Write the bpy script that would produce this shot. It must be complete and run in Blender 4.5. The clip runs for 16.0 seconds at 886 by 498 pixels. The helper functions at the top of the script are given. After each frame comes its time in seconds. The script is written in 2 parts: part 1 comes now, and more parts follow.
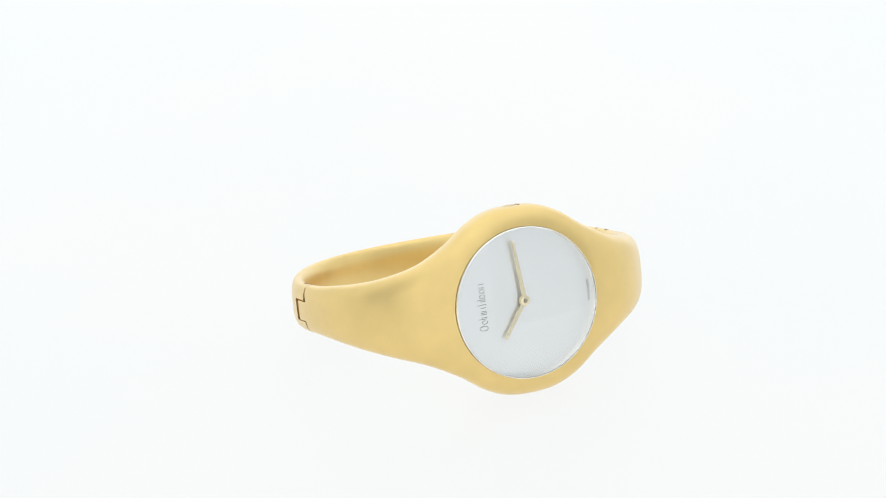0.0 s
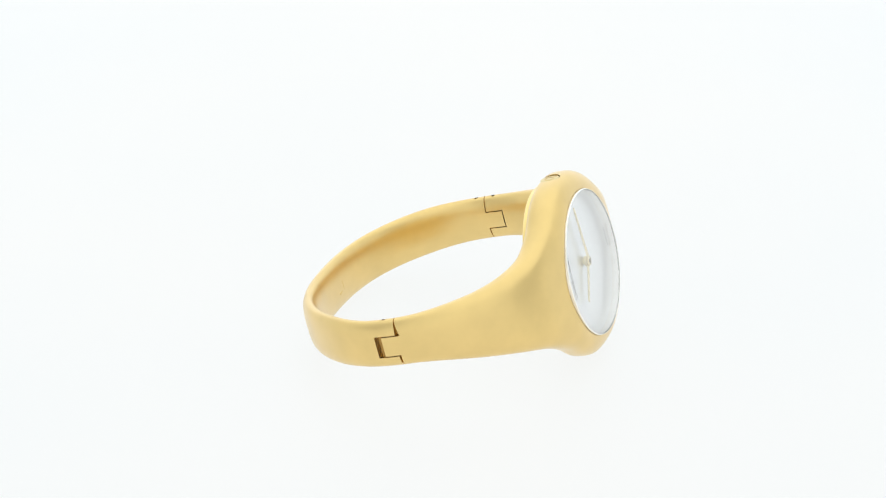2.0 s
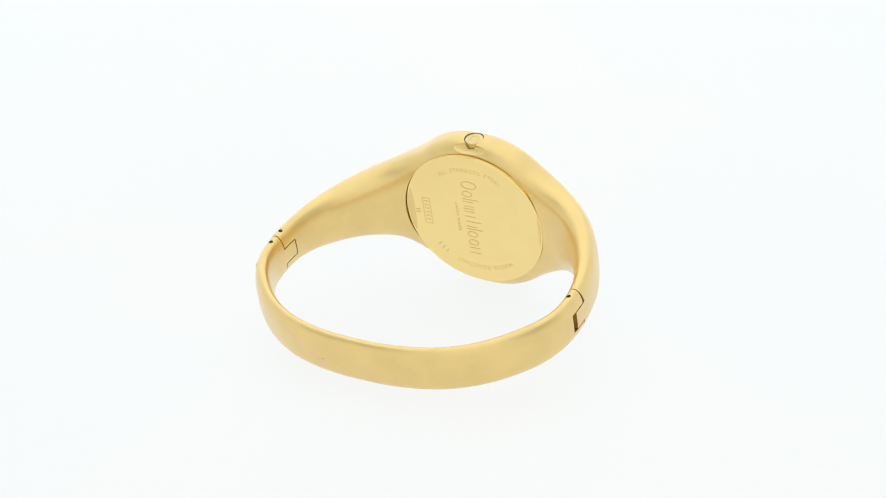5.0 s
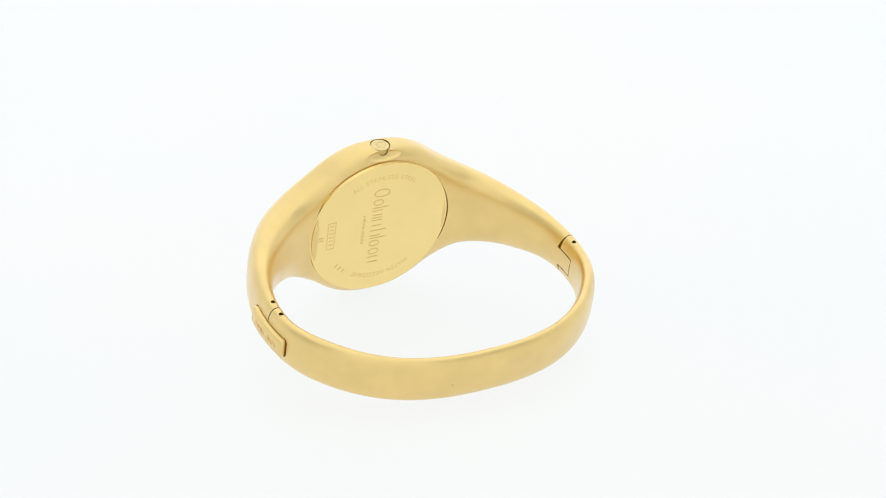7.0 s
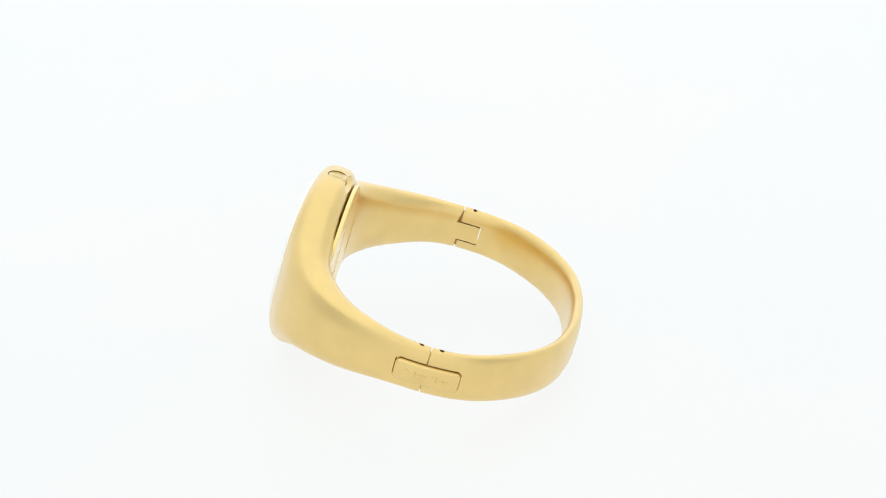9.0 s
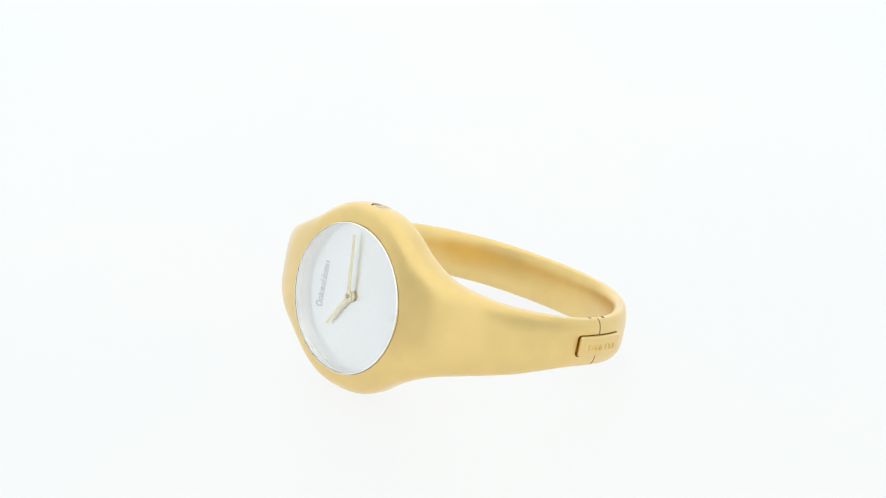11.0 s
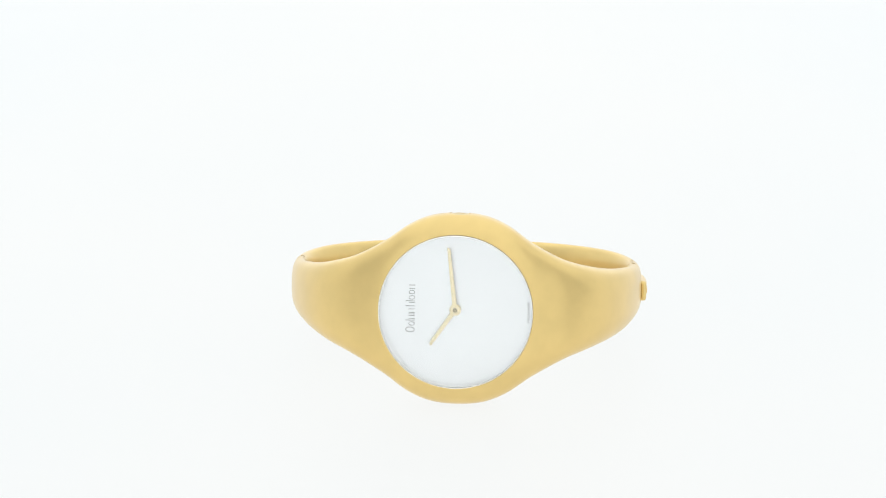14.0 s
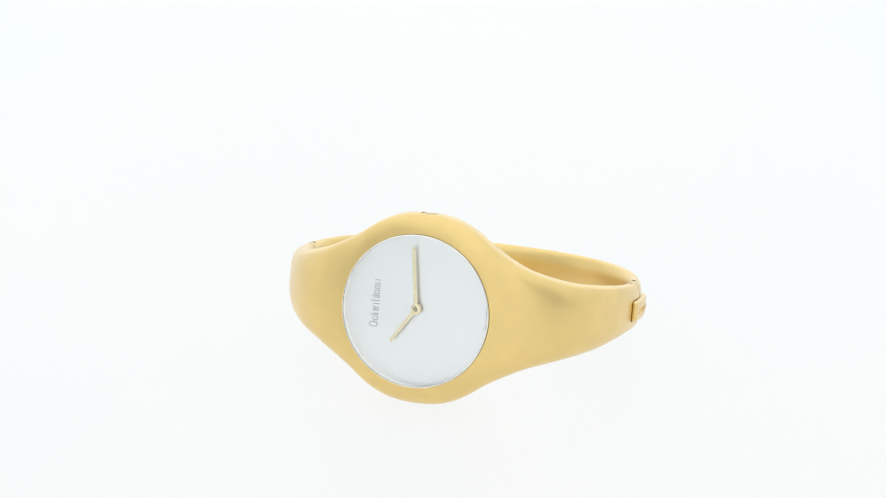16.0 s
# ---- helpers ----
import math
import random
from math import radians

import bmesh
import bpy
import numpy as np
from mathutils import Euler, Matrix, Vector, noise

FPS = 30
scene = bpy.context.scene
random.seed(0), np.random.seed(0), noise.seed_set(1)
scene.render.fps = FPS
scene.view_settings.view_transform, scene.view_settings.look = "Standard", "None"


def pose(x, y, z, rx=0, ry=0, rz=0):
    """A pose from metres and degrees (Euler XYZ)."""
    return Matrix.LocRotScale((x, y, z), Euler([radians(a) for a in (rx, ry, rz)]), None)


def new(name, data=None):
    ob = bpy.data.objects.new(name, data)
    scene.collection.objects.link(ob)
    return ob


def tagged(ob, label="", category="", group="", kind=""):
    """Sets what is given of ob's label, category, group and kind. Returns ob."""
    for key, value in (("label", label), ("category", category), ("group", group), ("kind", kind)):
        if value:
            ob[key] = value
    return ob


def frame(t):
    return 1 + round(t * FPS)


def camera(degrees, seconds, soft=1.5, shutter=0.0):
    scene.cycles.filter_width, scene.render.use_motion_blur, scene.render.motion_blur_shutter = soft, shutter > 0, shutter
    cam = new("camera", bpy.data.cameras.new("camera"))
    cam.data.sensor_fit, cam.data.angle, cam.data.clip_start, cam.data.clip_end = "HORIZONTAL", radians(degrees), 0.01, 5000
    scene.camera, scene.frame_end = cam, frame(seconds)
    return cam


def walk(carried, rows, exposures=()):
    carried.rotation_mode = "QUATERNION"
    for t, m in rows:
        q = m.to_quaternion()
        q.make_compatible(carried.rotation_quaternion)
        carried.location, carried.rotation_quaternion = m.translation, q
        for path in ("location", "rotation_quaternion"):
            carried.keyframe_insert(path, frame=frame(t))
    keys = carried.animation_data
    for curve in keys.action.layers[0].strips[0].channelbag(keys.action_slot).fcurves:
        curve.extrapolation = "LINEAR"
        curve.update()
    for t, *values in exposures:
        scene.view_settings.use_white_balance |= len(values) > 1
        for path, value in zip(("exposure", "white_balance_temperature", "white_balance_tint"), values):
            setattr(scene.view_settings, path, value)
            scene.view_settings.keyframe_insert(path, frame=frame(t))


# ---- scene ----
# The camera stands still; a bangle watch turns in front of it on a backlit white table.
LENS = 22.60
Z0 = 0.01689         # height of the turning frame's origin over the table
EYE = Vector((0.0, -0.360, 0.15466 + Z0))
cam = camera(LENS, 16.0, soft=1.15)
STAND = Matrix.Translation(EYE) @ pose(0, 0, 0, 90 - 23.25, 0, 0.03) @ pose(0, 0, 0, 0, 0, -0.05)
walk(cam, [(0.0, STAND), (16.0, STAND)], exposures=[(0.0, 0.0), (16.0, 0.0)])

# seconds, degrees by which the table has turned
TURN = [(0.0, 33.0), (0.5, 41.9), (1.0, 53.3), (1.5, 65.9), (2.0, 79.6), (2.5, 93.1), (3.0, 106.6), (3.5, 119.8),
        (4.0, 133.3), (4.5, 146.4), (4.7, 151.5), (5.75, 180.2), (6.8, 209.8), (7.0, 215.3), (7.5, 228.8), (8.0, 242.7),
        (8.2, 248.2), (9.25, 276.8), (10.3, 304.7), (10.5, 309.8), (11.0, 322.4), (11.5, 333.0), (12.0, 342.4),
        (12.5, 350.1), (13.0, 356.7), (13.5, 361.6), (14.0, 365.2), (14.25, 366.0), (14.5, 365.6), (15.0, 361.9),
        (15.5, 357.0), (16.0, 350.6)]
# how the watch leans on the table: yaw, tilt, lean; and its middle in the turning frame
LEAN = pose(0, 0, 0, 0, 0, -7.21) @ pose(0, 0, 0, -15.19) @ pose(0, 0, 0, 0, 0.38)
MIDDLE = Matrix.Translation((0.003384, 0.0, -0.006624))

# ---- light: glowing white acrylic tent, its unseen walls added, dimmer on the camera's side ----
world = bpy.data.worlds.new("tent_surroundings")
scene.world = world
world.use_nodes = True
world.node_tree.nodes["Background"].inputs["Color"].default_value = (0.9, 0.95, 1.0, 1)
world.node_tree.nodes["Background"].inputs["Strength"].default_value = 0.25

FLOOR_GLOW, BACK_GLOW, SIDE_GLOW, TOP_GLOW, FRONT_GLOW, SHADE_PANEL_GLOW = 0.884, 0.72, 0.46, 0.75, 0.57, 0.19


# ---- materials ----
def material(name):
    m = bpy.data.materials.new(name)
    m.use_nodes = True
    nt = m.node_tree
    return m, nt, nt.nodes["Principled BSDF"]


def link(nt, a, ao, b, bi):
    nt.links.new(a.outputs[ao], b.inputs[bi])


def acrylic(name, glow, body=0.5, tint=(0.986, 1.0, 0.991)):
    """White acrylic lit from behind, with faint unevenness in the light."""
    m, nt, bs = material(name)
    bs.inputs["Base Color"].default_value = (body, body, body, 1)
    bs.inputs["Roughness"].default_value = 0.6
    bs.inputs["Specular IOR Level"].default_value = 0.2
    tc = nt.nodes.new("ShaderNodeTexCoord")
    ns = nt.nodes.new("ShaderNodeTexNoise")
    ns.inputs["Scale"].default_value = 9.0
    ns.inputs["Detail"].default_value = 2.0
    link(nt, tc, "Object", ns, "Vector")
    ramp = nt.nodes.new("ShaderNodeValToRGB")
    ramp.color_ramp.elements[0].position, ramp.color_ramp.elements[1].position = 0.3, 0.7
    ramp.color_ramp.elements[0].color = (tint[0] * 0.975, tint[1] * 0.99, tint[2], 1)
    ramp.color_ramp.elements[1].color = (*tint, 1)
    link(nt, ns, "Fac", ramp, "Fac")
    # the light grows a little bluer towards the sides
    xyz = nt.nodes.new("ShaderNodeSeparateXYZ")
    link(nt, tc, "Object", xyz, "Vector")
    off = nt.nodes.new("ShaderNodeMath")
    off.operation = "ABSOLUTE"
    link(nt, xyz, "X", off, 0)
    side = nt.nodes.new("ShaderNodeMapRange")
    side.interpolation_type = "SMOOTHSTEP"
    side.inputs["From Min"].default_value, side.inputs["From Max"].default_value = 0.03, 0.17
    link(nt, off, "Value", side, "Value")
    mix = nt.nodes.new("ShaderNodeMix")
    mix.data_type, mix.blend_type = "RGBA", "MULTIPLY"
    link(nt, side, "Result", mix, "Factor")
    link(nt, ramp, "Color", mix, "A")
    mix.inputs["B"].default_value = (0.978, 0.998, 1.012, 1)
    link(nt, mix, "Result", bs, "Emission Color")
    bs.inputs["Emission Strength"].default_value = glow
    return m


def metal(name, color, rough, grain=(9000, 9000, 9000), bump=0.05, vary=0.06, rough_vary=0.06, veil_coat=0.0):
    m, nt, bs = material(name)
    bs.inputs["Metallic"].default_value = 1.0
    # clear coat added to whiten edges and highlights, standing in for lens glare
    bs.inputs["Coat Weight"].default_value = veil_coat
    bs.inputs["Coat Roughness"].default_value = 0.34
    tc = nt.nodes.new("ShaderNodeTexCoord")
    mp = nt.nodes.new("ShaderNodeMapping")
    mp.inputs["Scale"].default_value = grain
    link(nt, tc, "Object", mp, "Vector")
    fine = nt.nodes.new("ShaderNodeTexNoise")
    fine.inputs["Scale"].default_value = 1.0
    fine.inputs["Detail"].default_value = 3.0
    link(nt, mp, "Vector", fine, "Vector")
    broad = nt.nodes.new("ShaderNodeTexNoise")
    broad.inputs["Scale"].default_value = 180.0
    broad.inputs["Detail"].default_value = 3.0
    link(nt, tc, "Object", broad, "Vector")
    ramp = nt.nodes.new("ShaderNodeValToRGB")
    ramp.color_ramp.elements[0].position, ramp.color_ramp.elements[1].position = 0.3, 0.7
    ramp.color_ramp.elements[0].color = (*[c * (1 - vary) for c in color], 1)
    ramp.color_ramp.elements[1].color = (*color, 1)
    link(nt, broad, "Fac", ramp, "Fac")
    link(nt, ramp, "Color", bs, "Base Color")
    rg = nt.nodes.new("ShaderNodeMapRange")
    rg.inputs["To Min"].default_value, rg.inputs["To Max"].default_value = rough - rough_vary, rough + rough_vary
    link(nt, fine, "Fac", rg, "Value")
    link(nt, rg, "Result", bs, "Roughness")
    bp = nt.nodes.new("ShaderNodeBump")
    bp.inputs["Strength"].default_value = bump
    bp.inputs["Distance"].default_value = 0.00005
    link(nt, fine, "Fac", bp, "Height")
    link(nt, bp, "Normal", bs, "Normal")
    return m


GOLD = metal("satin_gold", (0.838, 0.612, 0.234), 0.34, bump=0.004, vary=0.08, rough_vary=0.02, veil_coat=0.8)
# case back's gold is lightened for the light thrown on it from inside
GOLD_BACK = metal("brushed_gold_lit", (0.95, 0.735, 0.295), 0.30, vary=0.03, grain=(12000, 12000, 1500), bump=0.003, rough_vary=0.012, veil_coat=0.7)
# GOLD_CUT, GOLD_FAINT and GOLD_MARK: darker golds that paint the shade of cut lines
GOLD_CUT = metal("recess_shade_gold", (0.75, 0.56, 0.22), 0.42)
# greyer gold: the reflection on the crown's top is put into its colour
GOLD_CROWN = metal("crown_reflection_gold", (0.74, 0.59, 0.27), 0.30, veil_coat=0.5)
GOLD_FAINT = metal("faint_recess_shade_gold", (0.85, 0.64, 0.26), 0.38)
GOLD_MARK = metal("mid_recess_shade_gold", (0.78, 0.58, 0.23), 0.42)
GOLD_HAND = metal("pale_gold", (0.90, 0.80, 0.55), 0.25)
STEEL = metal("pale_gilt_steel", (0.98, 0.96, 0.91), 0.25, vary=0.03)
DARK_PIN = metal("dark_pin_steel", (0.10, 0.07, 0.04), 0.5)
BROWN_PIN = metal("bronzed_hinge_steel", (0.42, 0.25, 0.08), 0.35)
DIAL = metal("silvered_mirror_dial", (0.98, 0.995, 1.0), 0.36, grain=(4000, 4000, 4000), bump=0.01, vary=0.02, rough_vary=0.03)
GREY_PRINT = material("grey_print")[0]
GREY_PRINT.node_tree.nodes["Principled BSDF"].inputs["Base Color"].default_value = (0.20, 0.19, 0.17, 1)
GREY_PRINT.node_tree.nodes["Principled BSDF"].inputs["Roughness"].default_value = 0.5
PALE_PRINT = material("pale_grey_print")[0]
PALE_PRINT.node_tree.nodes["Principled BSDF"].inputs["Base Color"].default_value = (0.42, 0.42, 0.40, 1)
PALE_PRINT.node_tree.nodes["Principled BSDF"].inputs["Roughness"].default_value = 0.5
GLASS = material("mineral_crystal")[0]
_g = GLASS.node_tree.nodes["Principled BSDF"]
_g.inputs["Base Color"].default_value = (1, 1, 1, 1)
_g.inputs["Transmission Weight"].default_value = 1.0
_g.inputs["Roughness"].default_value = 0.0
_g.inputs["IOR"].default_value = 1.5

# ---- building helpers: watch parts are modelled in millimetres ----
MM = 0.001


def part(name, bm, mat, parent=None, label="", sharp=38, unit=MM):
    if unit != 1:
        bmesh.ops.scale(bm, vec=(unit,) * 3, verts=bm.verts)
    me = bpy.data.meshes.new(name)
    bm.to_mesh(me)
    bm.free()
    me.materials.append(mat)
    me.shade_smooth()
    me.set_sharp_from_angle(angle=radians(sharp))
    ob = new(name, me)
    ob.parent = parent
    if label:
        tagged(ob, label=label)
    return ob


def spline(rows, n):
    """Closed Catmull-Rom through rows, n steps each; centripetal enough for even spacing."""
    a = np.array(rows, float)
    out = []
    for i in range(len(a)):
        p0, p1, p2, p3 = a[i - 1], a[i], a[(i + 1) % len(a)], a[(i + 2) % len(a)]
        for k in range(n):
            t = k / n
            out.append(0.5 * (2 * p1 + (p2 - p0) * t + (2 * p0 - 5 * p1 + 4 * p2 - p3) * t * t
                              + (3 * p1 - p0 - 3 * p2 + p3) * t ** 3))
    return out


# one half of the bangle in plan: outer x, y, inner x, y, half height, squareness of the section
HALF = [(0, -24.8, 0, -17.8, 16.15, 8), (4.5, -24.8, 4.3, -17.8, 15.7, 8), (8.5, -24.75, 8, -17.8, 14.1, 7.5),
        (12.8, -24.45, 12, -17.6, 11.2, 6.5), (18.2, -23, 16.4, -16.4, 8.5, 5), (23, -19.6, 20.4, -13.6, 6.9, 4.5),
        (26.8, -14.6, 23.6, -9.9, 5.8, 4), (29.5, -8.3, 26.2, -5.4, 5.0, 4), (30.8, -2, 27.6, -1, 4.55, 4),
        (31, 4, 28, 4, 4.45, 4), (30, 9.5, 27.2, 8.6, 4.4, 4), (27.2, 15, 24.7, 13.2, 4.4, 4),
        (22, 20.5, 20.2, 18.2, 4.4, 4), (15.5, 24.4, 14.4, 21.8, 4.4, 4), (8, 26.4, 7.5, 23.7, 4.4, 4),
        (0, 26.9, 0, 24.2, 4.4, 4)]
ROUND = HALF + [(-r[0], r[1], -r[2], *r[3:]) for r in HALF[-2:0:-1]]


def eased(a, b, v):
    e = min(1, max(0, (v - a) / (b - a)))
    return e * e * (3 - 2 * e)


LOOP = spline(ROUND, 10)
# the bent bangle sits a little to the east of its case
LOOP = [(p[0] - 0.2 + 0.85 * eased(-25, -10, p[1]), p[1], p[2] - 0.2 + 0.85 * eased(-25, -10, p[1]), p[3], p[4], p[5]) for p in LOOP]
# and its face looks a little to the west
LOOP = [(p[0], p[1] - (0.35 + 0.045 * p[0]) * eased(-8, -22, p[1]), *p[2:]) for p in LOOP]
DIAL_PLACE = Matrix.Translation((-0.56, -25.15, -0.38)) @ pose(0, 0, 0, 0, 0, -2.6) @ Matrix.Translation((0, 24.8, 0))
DIAL_AT = (0, 0, 0)
HANDS_AT = (-0.08, 0, 0.26)
LIP = 0.36           # how far the face swells round the dial


def on_dial(bm):
    bmesh.ops.transform(bm, matrix=DIAL_PLACE, verts=bm.verts)
    return bm


def bangle():
    """The whole closed bangle as a loft of soft-edged sections."""
    bm = bmesh.new()
    rings, steps = [], 56
    for xo, yo, xi, yi, h, sq in LOOP:
        w = min(1, max(0, (sq - 4) / 4))
        m = 2.35 + 0.65 * w
        inner, rise = 2.0 + 3.5 * w, 2.6 + 2.9 * w        # the side against the wrist is rounder, most of all below
        ring = []
        for k in range(steps):
            f = 2 * math.pi * (k + 0.5) / steps
            c, s = math.cos(f), math.sin(f)
            a = math.copysign(abs(c) ** (2 / m), c) * 0.5 + 0.5
            b = math.copysign(abs(s) ** (2 / (max(3.1, sq - 0.9) if c > 0 else (rise if s > 0 else inner))), s)
            low = 1.0 + 0.11 * eased(4, 18, yo) if s > 0 else 1.0 - 0.13 * eased(-14, 0, yo)
            px, py, pz = xi + (xo - xi) * a, yi + (yo - yi) * a, h * b * low - 0.32 * eased(-6, -20, yo)
            # the face swells a little round the dial
            py -= LIP * eased(17.5, 12.5, math.hypot(px + 0.44, pz + 0.36)) * eased(0.7, 0.95, a) * eased(-18, -22, yo)
            ring.append(bm.verts.new((px, py, pz)))
        rings.append(ring)
    for i, r in enumerate(rings):
        q = rings[(i + 1) % len(rings)]
        for k in range(steps):
            bm.faces.new((r[k], q[k], q[(k + 1) % steps], r[(k + 1) % steps]))
    bmesh.ops.recalc_face_normals(bm, faces=bm.faces)
    return bm


def prism(points, x0, x1):
    """A polygon in (y, z) drawn out along x."""
    bm = bmesh.new()
    a = [bm.verts.new((x0, y, z)) for y, z in points]
    b = [bm.verts.new((x1, y, z)) for y, z in points]
    n = len(points)
    bm.faces.new(a), bm.faces.new(b)
    for i in range(n):
        bm.faces.new((a[i], a[(i + 1) % n], b[(i + 1) % n], b[i]))
    bmesh.ops.recalc_face_normals(bm, faces=bm.faces)
    return bm


def turned(profile, axis, at, steps=96, caps=True):
    """A turned body: profile of (radius, height) along axis 'y' or 'z', placed at at."""
    bm = bmesh.new()
    rings = []
    for r, hgt in profile:
        ring = []
        for k in range(steps):
            f = 2 * math.pi * k / steps
            u, v = r * math.cos(f), r * math.sin(f)
            p = (u, hgt, v) if axis == "y" else (u, v, hgt)
            ring.append(bm.verts.new(Vector(p) + Vector(at)))
        rings.append(ring)
    for r, q in zip(rings, rings[1:]):
        for k in range(steps):
            bm.faces.new((r[k], q[k], q[(k + 1) % steps], r[(k + 1) % steps]))
    if caps:
        bm.faces.new(rings[0]), bm.faces.new(rings[-1])
    else:
        for k in range(steps):
            r, q = rings[-1], rings[0]
            bm.faces.new((r[k], q[k], q[(k + 1) % steps], r[(k + 1) % steps]))
    bmesh.ops.recalc_face_normals(bm, faces=bm.faces)
    return bm


def cut(bm, cutters):
    """bm less the closed bodies cutters; all are used up."""
    def temp(b):
        me = bpy.data.meshes.new("temp")
        b.to_mesh(me)
        b.free()
        return new("temp", me)
    body = temp(bm)
    tools = [temp(c) for c in cutters]
    for t in tools:
        mod = body.modifiers.new("cut", "BOOLEAN")
        mod.operation, mod.object, mod.solver = "DIFFERENCE", t, "EXACT"
    dep = bpy.context.evaluated_depsgraph_get()
    dep.update()
    me = bpy.data.meshes.new_from_object(body.evaluated_get(dep))
    out = bmesh.new()
    out.from_mesh(me)
    for o in (body, *tools):
        d = o.data
        bpy.data.objects.remove(o)
        bpy.data.meshes.remove(d)
    bpy.data.meshes.remove(me)
    return out


def box(x0, x1, y0, y1, z0, z1, bevel=0.0):
    bm = bmesh.new()
    bmesh.ops.create_cube(bm, size=1)
    for v in bm.verts:
        v.co = ((x0 + x1) / 2 + v.co.x * (x1 - x0), (y0 + y1) / 2 + v.co.y * (y1 - y0), (z0 + z1) / 2 + v.co.z * (z1 - z0))
    if bevel:
        bmesh.ops.bevel(bm, geom=bm.edges[:], offset=bevel, segments=3, profile=0.5, affect="EDGES")
    return bm


def joined(bodies):
    out = bmesh.new()
    for b in bodies:
        me = bpy.data.meshes.new("temp")
        b.to_mesh(me)
        b.free()
        out.from_mesh(me)
        bpy.data.meshes.remove(me)
    return out


# ---- the light tent ----
def sheet(name, corners, mat, label, thick=0.006):
    """A panel with thickness, its face through corners."""
    bm = bmesh.new()
    f = bm.faces.new([bm.verts.new(c) for c in corners])
    bm.normal_update()
    n = f.normal.copy()
    g = bmesh.ops.extrude_face_region(bm, geom=[f])
    for v in g["geom"]:
        if isinstance(v, bmesh.types.BMVert):
            v.co -= n * thick
    bmesh.ops.recalc_face_normals(bm, faces=bm.faces)
    return tagged(part(name, bm, mat, None, unit=1), label, kind="structure")


X, Y0, Y1, H = 0.62, -0.8, 0.75, 0.85
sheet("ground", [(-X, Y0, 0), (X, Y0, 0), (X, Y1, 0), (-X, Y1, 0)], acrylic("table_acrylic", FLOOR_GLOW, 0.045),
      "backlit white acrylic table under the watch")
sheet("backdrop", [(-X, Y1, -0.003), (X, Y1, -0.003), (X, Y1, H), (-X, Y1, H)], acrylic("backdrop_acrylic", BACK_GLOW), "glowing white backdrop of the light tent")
YF = -0.16           # where the lit side panels end and the unseen shade panels towards the camera begin
# the two dim panels are added to darken what the arms reflect
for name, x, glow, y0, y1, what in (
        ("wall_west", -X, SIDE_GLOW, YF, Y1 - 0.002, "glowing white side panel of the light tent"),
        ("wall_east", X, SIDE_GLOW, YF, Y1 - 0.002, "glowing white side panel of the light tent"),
        ("wall_west_shade_panel", -X, SHADE_PANEL_GLOW, Y0, YF - 0.001, "unseen dim panel added to darken reflections on the arms"),
        ("wall_east_shade_panel", X, SHADE_PANEL_GLOW, Y0, YF - 0.001, "unseen dim panel added to darken reflections on the arms")):
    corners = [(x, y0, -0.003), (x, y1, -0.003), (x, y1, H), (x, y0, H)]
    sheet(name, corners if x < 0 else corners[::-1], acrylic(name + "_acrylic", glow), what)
sheet("ceiling", [(-X, Y0, H - 0.003), (-X, Y1, H - 0.003), (X, Y1, H - 0.003), (X, Y0, H - 0.003)], acrylic("top_acrylic", TOP_GLOW), "glowing white top panel of the light tent")
# unseen front, given a glow so that the dial reflects it brightly
sheet("wall_south", [(-X, Y0 + 0.004, -0.003), (-X, Y0 + 0.004, H), (X, Y0 + 0.004, H), (X, Y0 + 0.004, -0.003)], acrylic("front_fill_acrylic", FRONT_GLOW), "unseen glowing front panel added to light the dial")

# ---- the watch ----
watch = tagged(new("bangle_watch"), "satin gold bangle watch with silver dial on a white table", "watch")

# hinge and clasp seams, as polygons (y, z): what lies behind them belongs to the rear band
GAP = 0.21
SEAM_W = [(1.3, 9), (1.3, 1.95), (5.2, 1.95), (5.2, -1.9), (1.5, -1.9), (1.5, -9)]       # rear band's edge at the hinge
TONGUE_W = [(1.12, 9), (1.12, 4.2), (0.5, 1.95 - GAP), (5.05, 1.95 - GAP), (5.05, -1.9 + GAP), (1.15, -1.9 + GAP), (1.15, -9)]
SEAM_E = [(3.35, 9), (3.35, 1.6), (0.0, 1.6), (0.0, -1.5), (3.35, -1.5), (3.35, -9)]
TONGUE_E = [(3.35 - GAP, 9), (3.35 - GAP, 1.6 + GAP), (0.0 - GAP, 1.6 + GAP), (0.0 - GAP, -1.5 - GAP), (3.35 - GAP, -1.5 - GAP), (3.35 - GAP, -9)]


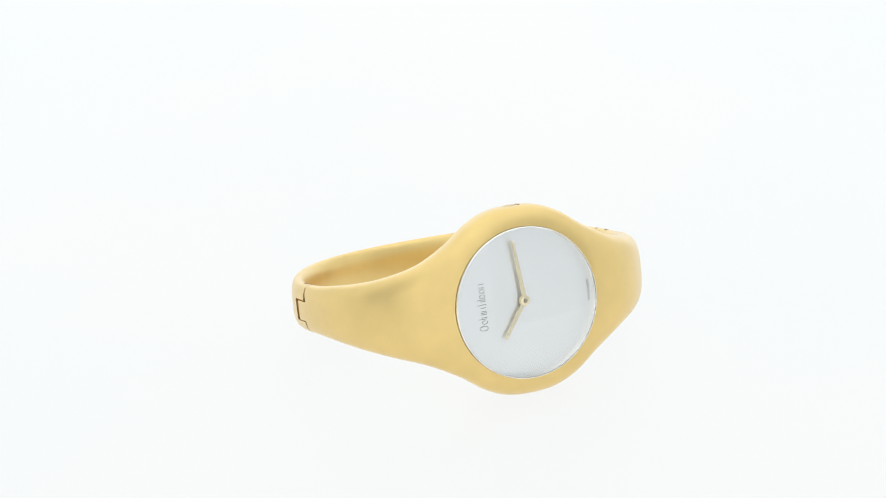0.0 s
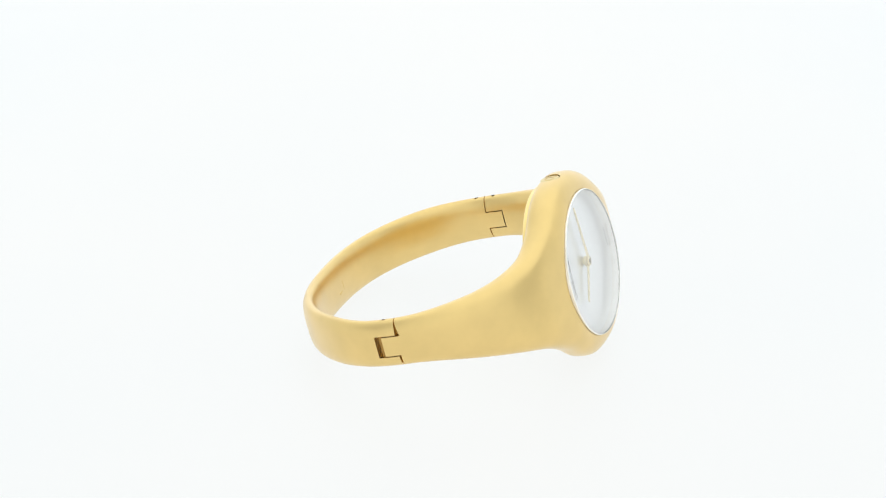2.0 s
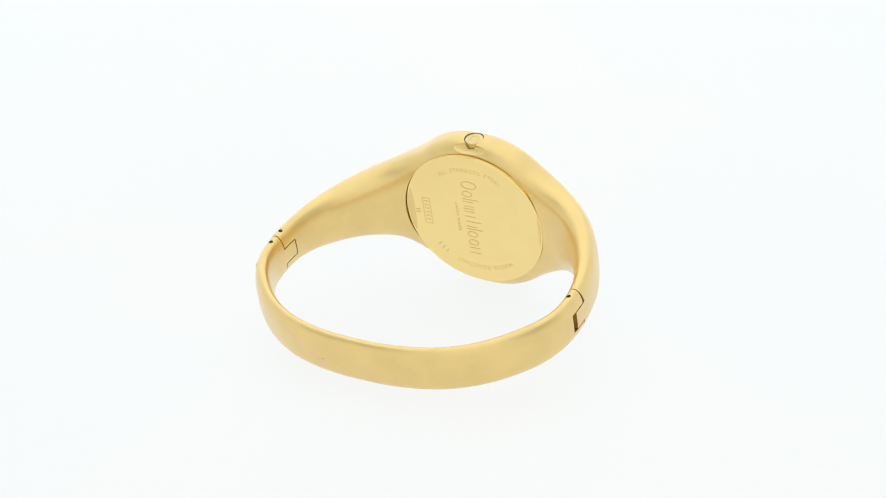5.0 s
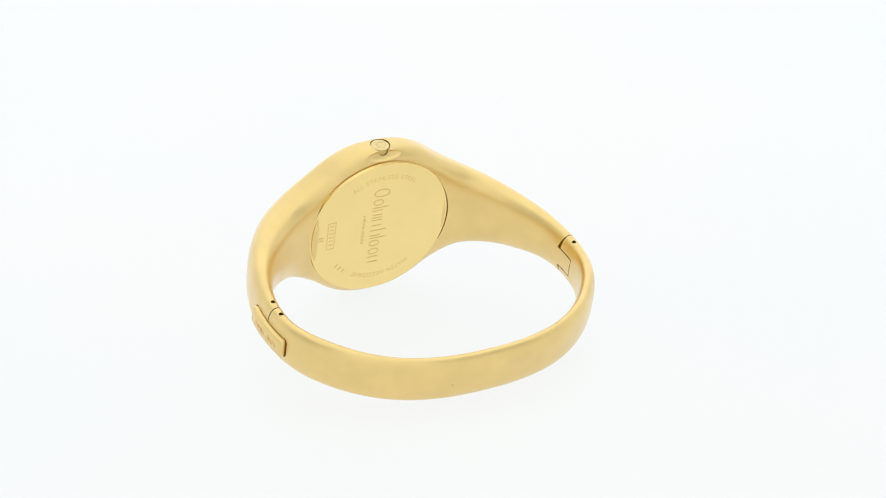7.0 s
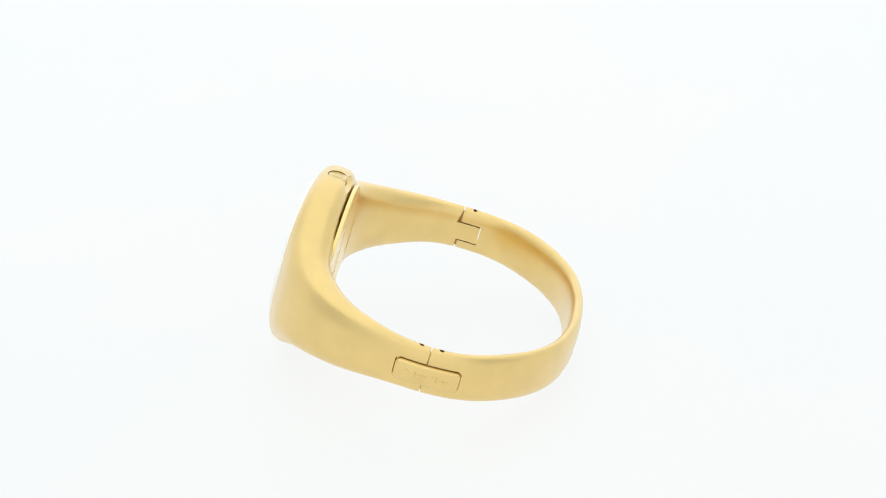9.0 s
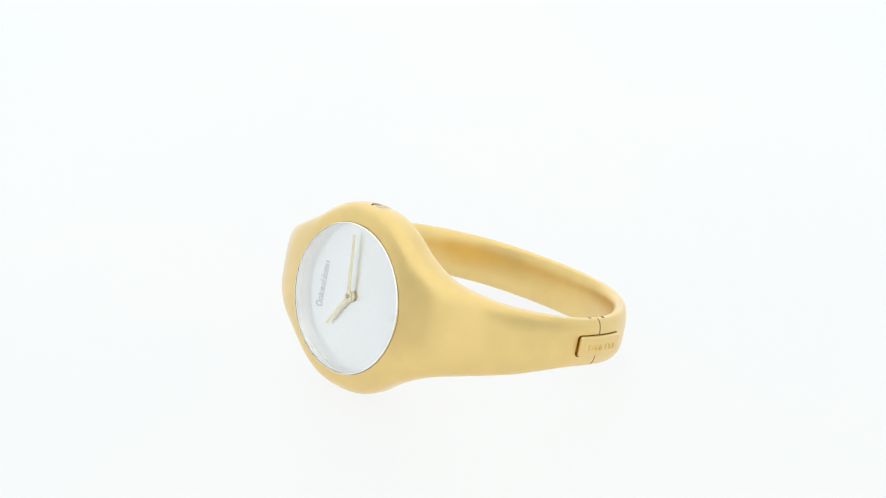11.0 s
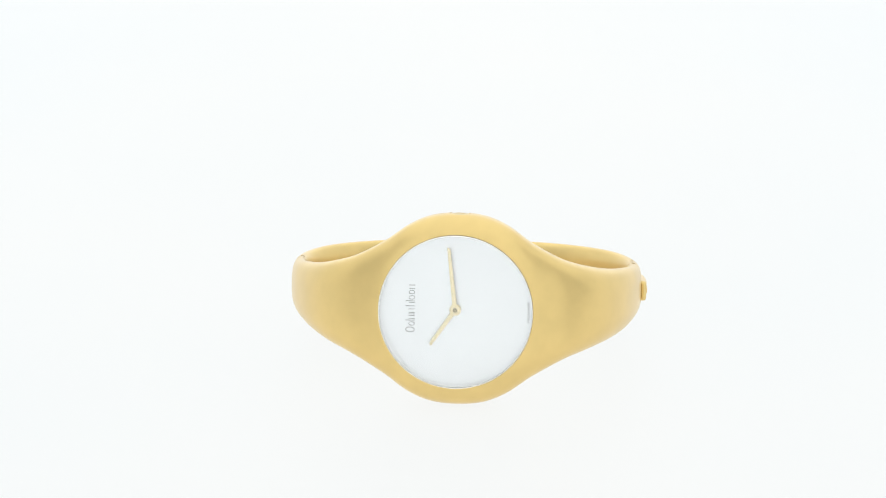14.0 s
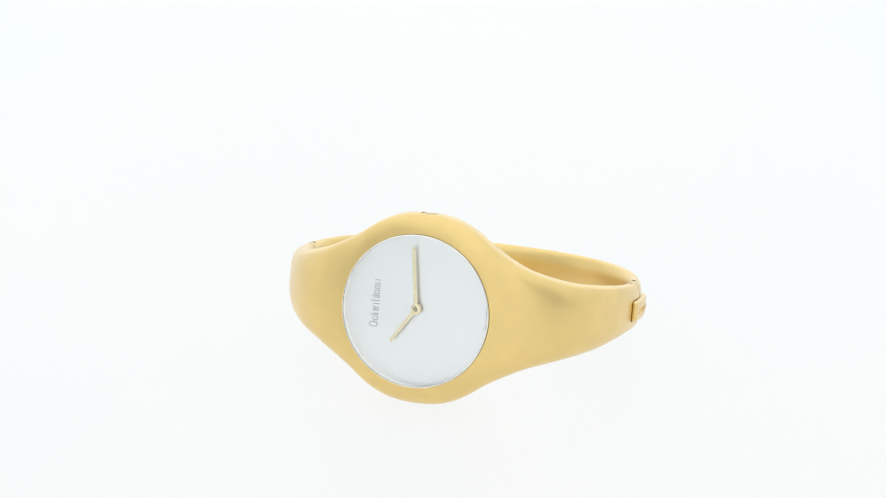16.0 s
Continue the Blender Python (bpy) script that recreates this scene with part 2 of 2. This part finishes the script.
def strip(y0, y1, z0, z1, depth0, depth1, soft, steps=28, corner=0.0):
    """A curved bar on the outer face of the east side, from y0 to y1, between two depths off the face."""
    east = [(p[0], p[1], p[2], p[3]) for p in LOOP if p[0] > 20 and -6 < p[1] < 15]
    east.sort(key=lambda p: p[1])
    ys = [p[1] for p in east]
    bm = bmesh.new()
    rings = []
    for k in range(steps + 1):
        e = (1 - math.cos(math.pi * k / steps)) / 2
        y = y0 + (y1 - y0) * e
        x = float(np.interp(y, ys, [p[0] for p in east]))
        d = Vector((float(np.interp(y, ys, [p[0] - p[2] for p in east])), float(np.interp(y, ys, [p[1] - p[3] for p in east])), 0)).normalized()
        end = min(e, 1 - e) * (y1 - y0)
        inset = corner - math.sqrt(max(0, corner * corner - max(0, corner - end) ** 2))
        a, b = z0 + inset, z1 - inset
        fall = soft - math.sqrt(max(0, soft * soft - max(0, soft - end) ** 2)) if soft else 0
        o = Vector((x, y, 0))
        hi = depth1 - fall
        ring = [o + d * depth0 + Vector((0, 0, a)), o + d * (hi - soft) + Vector((0, 0, a)),
                o + d * (hi - soft * 0.3) + Vector((0, 0, a + soft * 0.3)), o + d * hi + Vector((0, 0, a + soft)),
                o + d * hi + Vector((0, 0, b - soft)), o + d * (hi - soft * 0.3) + Vector((0, 0, b - soft * 0.3)),
                o + d * (hi - soft) + Vector((0, 0, b)), o + d * depth0 + Vector((0, 0, b))]
        rings.append([bm.verts.new(v) for v in ring])
    n = len(rings[0])
    for r, q in zip(rings, rings[1:]):
        for k in range(n):
            bm.faces.new((r[k], q[k], q[(k + 1) % n], r[(k + 1) % n]))
    bm.faces.new(rings[0]), bm.faces.new(rings[-1])
    bmesh.ops.recalc_face_normals(bm, faces=bm.faces)
    return bm


PINS = [(-28.75, 3.2), (30.1, 1.5), (30.1, 4.95)]


def pin_holes():
    return [turned([(0.40, 3.0), (0.40, 6.0)], "z", (x, y, 0), 20) for x, y in PINS]


def scoop():
    bm = bmesh.new()
    bmesh.ops.create_uvsphere(bm, u_segments=48, v_segments=24, radius=1)
    for v in bm.verts:
        v.co = Vector((v.co.x * 3.8, v.co.y * 1.15, v.co.z * 0.85))
    bmesh.ops.transform(bm, matrix=pose(0.1, -18.7, 14.9, -45), verts=bm.verts)
    return bm


CLASP = (-1.75, 9.0, -1.7, 1.8)
RIM = 12.93
BACK = 14.0
front = cut(bangle(), [
    prism(TONGUE_W + [(60, -9), (60, 9)], -60, 0.5), prism(TONGUE_E + [(60, -9), (60, 9)], -0.5, 60),
    box(-40, -29.2, 3.95, 6.5, -1.9, 1.95),
    on_dial(turned([(RIM, -40), (RIM, -22.9)], "y", DIAL_AT, 128)),
    turned([(BACK - 0.4, -18.0), (BACK + 0.10, -18.0), (BACK + 0.10, -14), (BACK - 0.4, -14)], "y", (0.2, 0, -0.18), 128, caps=False),
    turned([(1.81, 14.3), (1.81, 20)], "z", (-0.1, -21.25, -0.3), 48), scoop(),
    strip(CLASP[0] - 0.28, CLASP[1] + 0.22, CLASP[2] - 0.16, CLASP[3] + 0.16, -0.8, 3.0, 0.0, corner=0.75), *pin_holes()])
part("case", front, GOLD, watch, "satin gold case and front arms in one piece", sharp=32)
rear = cut(bangle(), [
    prism(SEAM_W + [(-60, -9), (-60, 9)], -60, 0.0), prism(SEAM_E + [(-60, -9), (-60, 9)], -0.5, 60), prism([(-60, -18), (-60, 18), (1.0, 18), (1.0, -18)], -26, 26),
    strip(CLASP[0] - 0.28, CLASP[1] + 0.22, CLASP[2] - 0.16, CLASP[3] + 0.16, -0.8, 3.0, 0.0, corner=0.75), *pin_holes()])
part("rear_band", rear, GOLD, watch, "satin gold rear half of the bangle", sharp=32)
for x, y in PINS:
    part("pin", turned([(0.38, 2.6), (0.38, 3.7)], "z", (x, y, 0), 20), DARK_PIN, watch, "dark recessed hinge pin")
part("hinge_pin", turned([(0.4, -1.85), (0.4, 1.9)], "z", (-29.3, 4.55, 0), 24), BROWN_PIN, watch, "bronzed hinge barrel in the open slot")

# plates added inside the metal close the seams; their darker colour holds the shade
part("hinge_seam_filler", box(-29.3, -28.5, 0.0, 2.3, -3.4, 3.6, 0.1), BROWN_PIN, watch, "dark plate added behind the hinge seam for its shade")
part("clasp_seam_filler", box(29.7, 30.5, 2.2, 4.4, -3.4, 3.6, 0.1), GOLD_CUT, watch, "darker gold plate added behind the clasp seam for its shade")

# clasp with its mark drawn as plain shapes
clasp = part("clasp", strip(*CLASP, -0.75, 0.85, 0.42, corner=0.65), GOLD, watch, "raised satin gold clasp bar", sharp=50)
marks = []
y = 0.2
for k, wide in enumerate((0.55, 0.5, 0.16, 0.5, 0.16, 0.5, 0.0, 0.55, 0.16, 0.5, 0.16, 0.5)):
    if wide:
        tall = 0.75 if wide != 0.5 else 0.5
        marks.append(strip(y, y + wide, -0.55, -0.55 + tall * 1.4, 0.79, 0.97, 0.05, steps=3))
    y += wide + 0.24 if wide else 0.45
part("mark", joined(marks), GOLD, clasp, "raised plain shapes on the clasp")

# crown with an engraved plain ring
def fluted(bm, at, r, n=24, depth=0.07):
    """Presses small flutes into the wall of a turned body round z."""
    for v in bm.verts:
        d = Vector((v.co.x - at[0], v.co.y - at[1], 0))
        if d.length > r:
            k = math.cos(math.atan2(d.y, d.x) * n)
            v.co += d.normalized() * depth * (k - 1) / 2
    return bm


crown = part("crown", fluted(turned([(1.72, 14.6), (1.72, 15.80), (1.66, 15.90), (1.55, 15.94)], "z", (-0.1, -21.25, -0.3), 96), (-0.1, -21.25), 1.69), GOLD_CROWN, watch, "round flush gold crown with fluted edge")
part("mark", turned([(0.70, 15.92), (0.70, 15.97), (0.88, 15.97), (0.88, 15.92)], "z", (-0.25, -21.25, -0.3), 32, caps=False), GOLD_CUT, crown)
part("mark", box(0.45, 0.60, -22.2, -20.3, 15.6, 15.67), GOLD_CUT, crown)

# dial under its crystal
dial = part("dial", on_dial(turned([(12.70, -22.93), (12.70, -23.3)], "y", DIAL_AT, 128)), DIAL, watch, "plain mirror-silver dial")
part("crystal_ring", on_dial(turned([(12.87, -22.95), (12.87, -25.17), (12.75, -25.32), (12.71, -25.3), (12.71, -22.95)], "y", DIAL_AT, 128, caps=False)), STEEL, watch, "thin pale polished ring round the dial")


def dome(edge, rise):
    """The profile of a shallow dome, from its edge to its middle."""
    return [(12.66 * math.cos(k * math.pi / 44), edge - rise * (1 - math.cos(k * math.pi / 44) ** 2)) for k in range(22)]


crystal = part("crystal", on_dial(turned([*dome(-24.7, 0.85)[::-1], *dome(-25.18, 0.95)], "y", DIAL_AT, 128)), GLASS, watch, "slightly domed clear crystal over the dial", sharp=20)
crystal.visible_shadow = False


def hand_blade(length, w0, w1, angle, y, back=0.0):
    """A slim tapered blade with a slanted point, along angle (radians from +x towards +z)."""
    bm = bmesh.new()
    t = 0.14
    pts = [(-back, -w0 / 2), (length - 0.35, -w1 / 2), (length, w1 * 0.15), (length - 0.12, w1 / 2), (-back, w0 / 2)]
    rows = []
    for yy in (y, y - t):
        rows.append([bm.verts.new((HANDS_AT[0] + u * math.cos(angle) - v * math.sin(angle), yy, HANDS_AT[2] + u * math.sin(angle) + v * math.cos(angle))) for u, v in pts])
    a, b = rows
    bm.faces.new(a), bm.faces.new(b)
    for i in range(len(pts)):
        bm.faces.new((a[i], a[(i + 1) % len(pts)], b[(i + 1) % len(pts)], b[i]))
    bmesh.ops.recalc_face_normals(bm, faces=bm.faces)
    return bm


part("hour_hand", on_dial(hand_blade(7.3, 0.75, 0.55, math.atan2(-5.95, -4.15), -23.94)), GOLD_HAND, watch, "pale gold hour hand")
part("minute_hand", on_dial(hand_blade(10.5, 0.75, 0.5, math.atan2(10.3, -1.2), -24.13)), GOLD_HAND, watch, "pale gold minute hand")
hub = part("hub", on_dial(joined([turned([(0.62, -23.2), (0.62, -23.6), (0.95, -23.62), (0.95, -24.05)], "y", HANDS_AT, 40), turned([(0.82, -24.07), (0.82, -24.26), (0.74, -24.3)], "y", HANDS_AT, 40)])), GOLD_HAND, watch)
part("spindle", on_dial(turned([(0.34, -23.5), (0.34, -24.33)], "y", HANDS_AT, 24)), DARK_PIN, hub, "dark hand spindle")

part("spindle_tip", on_dial(turned([(0.16, -24.2), (0.16, -24.37)], "y", HANDS_AT, 16)), GOLD_HAND, hub, "bright spindle tip")


# ---- writing ----
def glyphs(text, size, place, depth=0.04):
    """Letters of the built-in font as one body; place(pen, advance) gives each letter's matrix."""
    wide = {"W": 0.95, "M": 0.85, "I": 0.3, "L": 0.52, "l": 0.25, "i": 0.25, "m": 0.85, "w": 0.75, " ": 0.35, "T": 0.58, "S": 0.6, "E": 0.58}
    bodies, pen = [], 0.0
    total = sum(wide.get(c, 0.65) * size for c in text)
    for c in text:
        adv = wide.get(c, 0.65) * size
        if c != " ":
            cu = bpy.data.curves.new("temp", "FONT")
            cu.body, cu.size, cu.extrude, cu.align_x, cu.resolution_u = c, size, depth / 2, "CENTER", 3
            ob = new("temp", cu)
            dep = bpy.context.evaluated_depsgraph_get()
            me = bpy.data.meshes.new_from_object(ob.evaluated_get(dep))
            b = bmesh.new()
            b.from_mesh(me)
            bmesh.ops.transform(b, matrix=place(pen + adv / 2 - total / 2), verts=b.verts)
            bodies.append(b)
            bpy.data.objects.remove(ob)
            bpy.data.curves.remove(cu)
            bpy.data.meshes.remove(me)
        pen += adv
    return joined(bodies)


def axes(origin, right, up):
    r, u = Vector(right).normalized(), Vector(up).normalized()
    m = Matrix((r, u, r.cross(u))).transposed().to_4x4()
    return Matrix.Translation(origin) @ m


def outline(w, h, t, m, depth=0.05):
    """A hollow rectangle, thin bars, laid by the matrix m."""
    bodies = []
    for x0, x1, y0, y1 in ((-w / 2, w / 2, h / 2 - t, h / 2), (-w / 2, w / 2, -h / 2, -h / 2 + t), (-w / 2, -w / 2 + t, -h / 2, h / 2), (w / 2 - t, w / 2, -h / 2, h / 2)):
        b = box(x0, x1, y0, y1, -depth / 2, depth / 2)
        bmesh.ops.transform(b, matrix=m, verts=b.verts)
        bodies.append(b)
    return bodies


def oval(w, h, t, m, depth=0.05, steps=20):
    """A thin flat ring, w by h, laid by the matrix m."""
    bm = bmesh.new()
    rings = []
    for dw, z in ((0, -depth / 2), (0, depth / 2), (t, depth / 2), (t, -depth / 2)):
        rings.append([bm.verts.new(((w / 2 - dw) * math.cos(2 * math.pi * k / steps), (h / 2 - dw) * math.sin(2 * math.pi * k / steps), z)) for k in range(steps)])
    for r, q in zip(rings, rings[1:] + rings[:1]):
        for k in range(steps):
            bm.faces.new((r[k], q[k], q[(k + 1) % steps], r[(k + 1) % steps]))
    bmesh.ops.recalc_face_normals(bm, faces=bm.faces)
    bmesh.ops.transform(bm, matrix=m, verts=bm.verts)
    return bm


def wordmark(letter, tall, step, place, t):
    """A maker's mark as a row of plain strokes and rings: two groups with a gap."""
    bodies, pen = [], 0.0
    kinds = "OosVin Kseon"
    widths = {"O": 0.8, "o": 0.62, "s": 0.0, "i": 0.0, "V": 0.55, "n": 0.6, " ": 0.0, "K": 0.6, "e": 0.62}
    total = sum(widths[k] * letter + step for k in kinds)
    for k in kinds:
        w = widths[k] * letter
        m = place(pen + w / 2 - total / 2)
        if k in "Ooe":
            hh = tall if k == "O" else tall * 0.66
            bodies.append(oval(w, hh, t, m @ Matrix.Translation((0, hh / 2, 0))))
        elif k != " ":
            for off in ((0,) if k in "si" else (-w / 2 + t / 2, w / 2 - t / 2)):
                hh = tall if k == "s" or (k == "K" and off < 0) else tall * 0.66
                b = box(off - t / 2, off + t / 2, 0, hh, -0.025, 0.025)
                bmesh.ops.transform(b, matrix=m, verts=b.verts)
                bodies.append(b)
        pen += w + step
    return joined(bodies)


# on the dial: the mark along the west side, the origin along the east rim
part("dial_mark", on_dial(wordmark(1.12, 1.55, 0.215, lambda s: axes((-6.85, -23.32, s + 0.33), (0, 0, 1), (-1, 0, 0)), 0.085)), GREY_PRINT, dial, "thin grey printed mark of plain shapes")
part("dial_print", on_dial(glyphs("SWISS MADE", 0.6, lambda s: axes((12.3 * math.cos(s / 12.0), -23.32, 12.0 * math.sin(s / 12.0)), (-math.sin(s / 12.0), 0, math.cos(s / 12.0)), (-math.cos(s / 12.0), 0, -math.sin(s / 12.0))))), PALE_PRINT, dial, "tiny grey writing SWISS MADE")

# case back with its engravings, read from inside the bangle
BY = -17.48
back = part("case_back", turned([(BACK, -18.15), (BACK, BY - 0.08), (BACK - 0.08, BY)], "y", (0.2, 0, -0.18), 128), GOLD_BACK, watch, "round brushed gold case back")


def arc_from(radius, middle):
    def place(s):
        f = middle + s / radius          # seen from inside, the writing runs clockwise
        c, d = math.cos(f), math.sin(f)
        return axes((radius * c, BY + 0.015, radius * d), (-d, 0, c), (c, 0, d))
    return place


part("engraving", glyphs("ALL STAINLESS STEEL", 1.26, arc_from(10.5, math.radians(90))), GOLD_FAINT, back, "engraved writing ALL STAINLESS STEEL")
part("engraving", glyphs("WATER RESISTANT", 1.3, arc_from(10.6, math.radians(-95))), GOLD_FAINT, back, "engraved writing WATER RESISTANT")
part("engraving", glyphs("swiss made", 1.1, lambda s: axes((3.7, BY + 0.015, -s), (0, 0, -1), (-1, 0, 0))), GOLD_MARK, back, "engraved writing swiss made")
part("back_mark", wordmark(2.2, 3.2, 0.5, lambda s: axes((1.95, BY + 0.015, -s + 0.0), (0, 0, -1), (-1, 0, 0)), 0.17), GOLD_MARK, back, "engraved mark of plain shapes")
plate = outline(5.9, 1.6, 0.14, axes((9.9, BY + 0.015, 0), (0, 0, -1), (-1, 0, 0)))
for k in range(6):
    b = box(-2.3 + k * 0.83, -2.08 + k * 0.83, -0.42, 0.42, -0.025, 0.025)
    bmesh.ops.transform(b, matrix=axes((9.9, BY + 0.015, 0), (0, 0, -1), (-1, 0, 0)), verts=b.verts)
    plate.append(b)
part("code_plate", joined(plate), GOLD_FAINT, back, "engraved frame with a row of plain bars")

for k in range(2):
    b = box(-0.45 + k * 0.6, -0.25 + k * 0.6, -0.45, 0.45, -0.025, 0.025)
    bmesh.ops.transform(b, matrix=axes((11.9, BY + 0.015, -0.4), (0, 0, -1), (-1, 0, 0)), verts=b.verts)
    part("engraving", b, GOLD_CUT, back)
for k in range(3):
    b = box(-0.1, 0.1, -0.45, 0.45, -0.025, 0.025)
    bmesh.ops.transform(b, matrix=arc_from(10.95, math.radians(-95))(8.3 + k * 1.0), verts=b.verts)
    part("engraving", b, GOLD_CUT, back)

# a tiny dark nick on the outside of the rear band
nick = turned([(0.13, 26.3), (0.11, 26.6)], "y", (7.75, 0, -0.3), 7)
part("nick", nick, BROWN_PIN, watch, "tiny dark nick")

# two faint marks stamped into the inside of the rear band
for x, z, w, h in ((1.7, -0.85, 1.3, 0.22), (3.3, 0.1, 0.25, 1.5)):
    part("stamp", box(x - w / 2, x + w / 2, 24.14, 24.9, z - h / 2, z + h / 2, 0.03), GOLD_FAINT, watch, "faint stamped mark")

# ---- what moves ----
def motions():
    rows = []
    for t, a in TURN:
        rows.append((t, Matrix.Translation((0, 0, Z0)) @ pose(0, 0, 0, 0, 0, a) @ LEAN @ MIDDLE))
    walk(watch, rows)


motions()
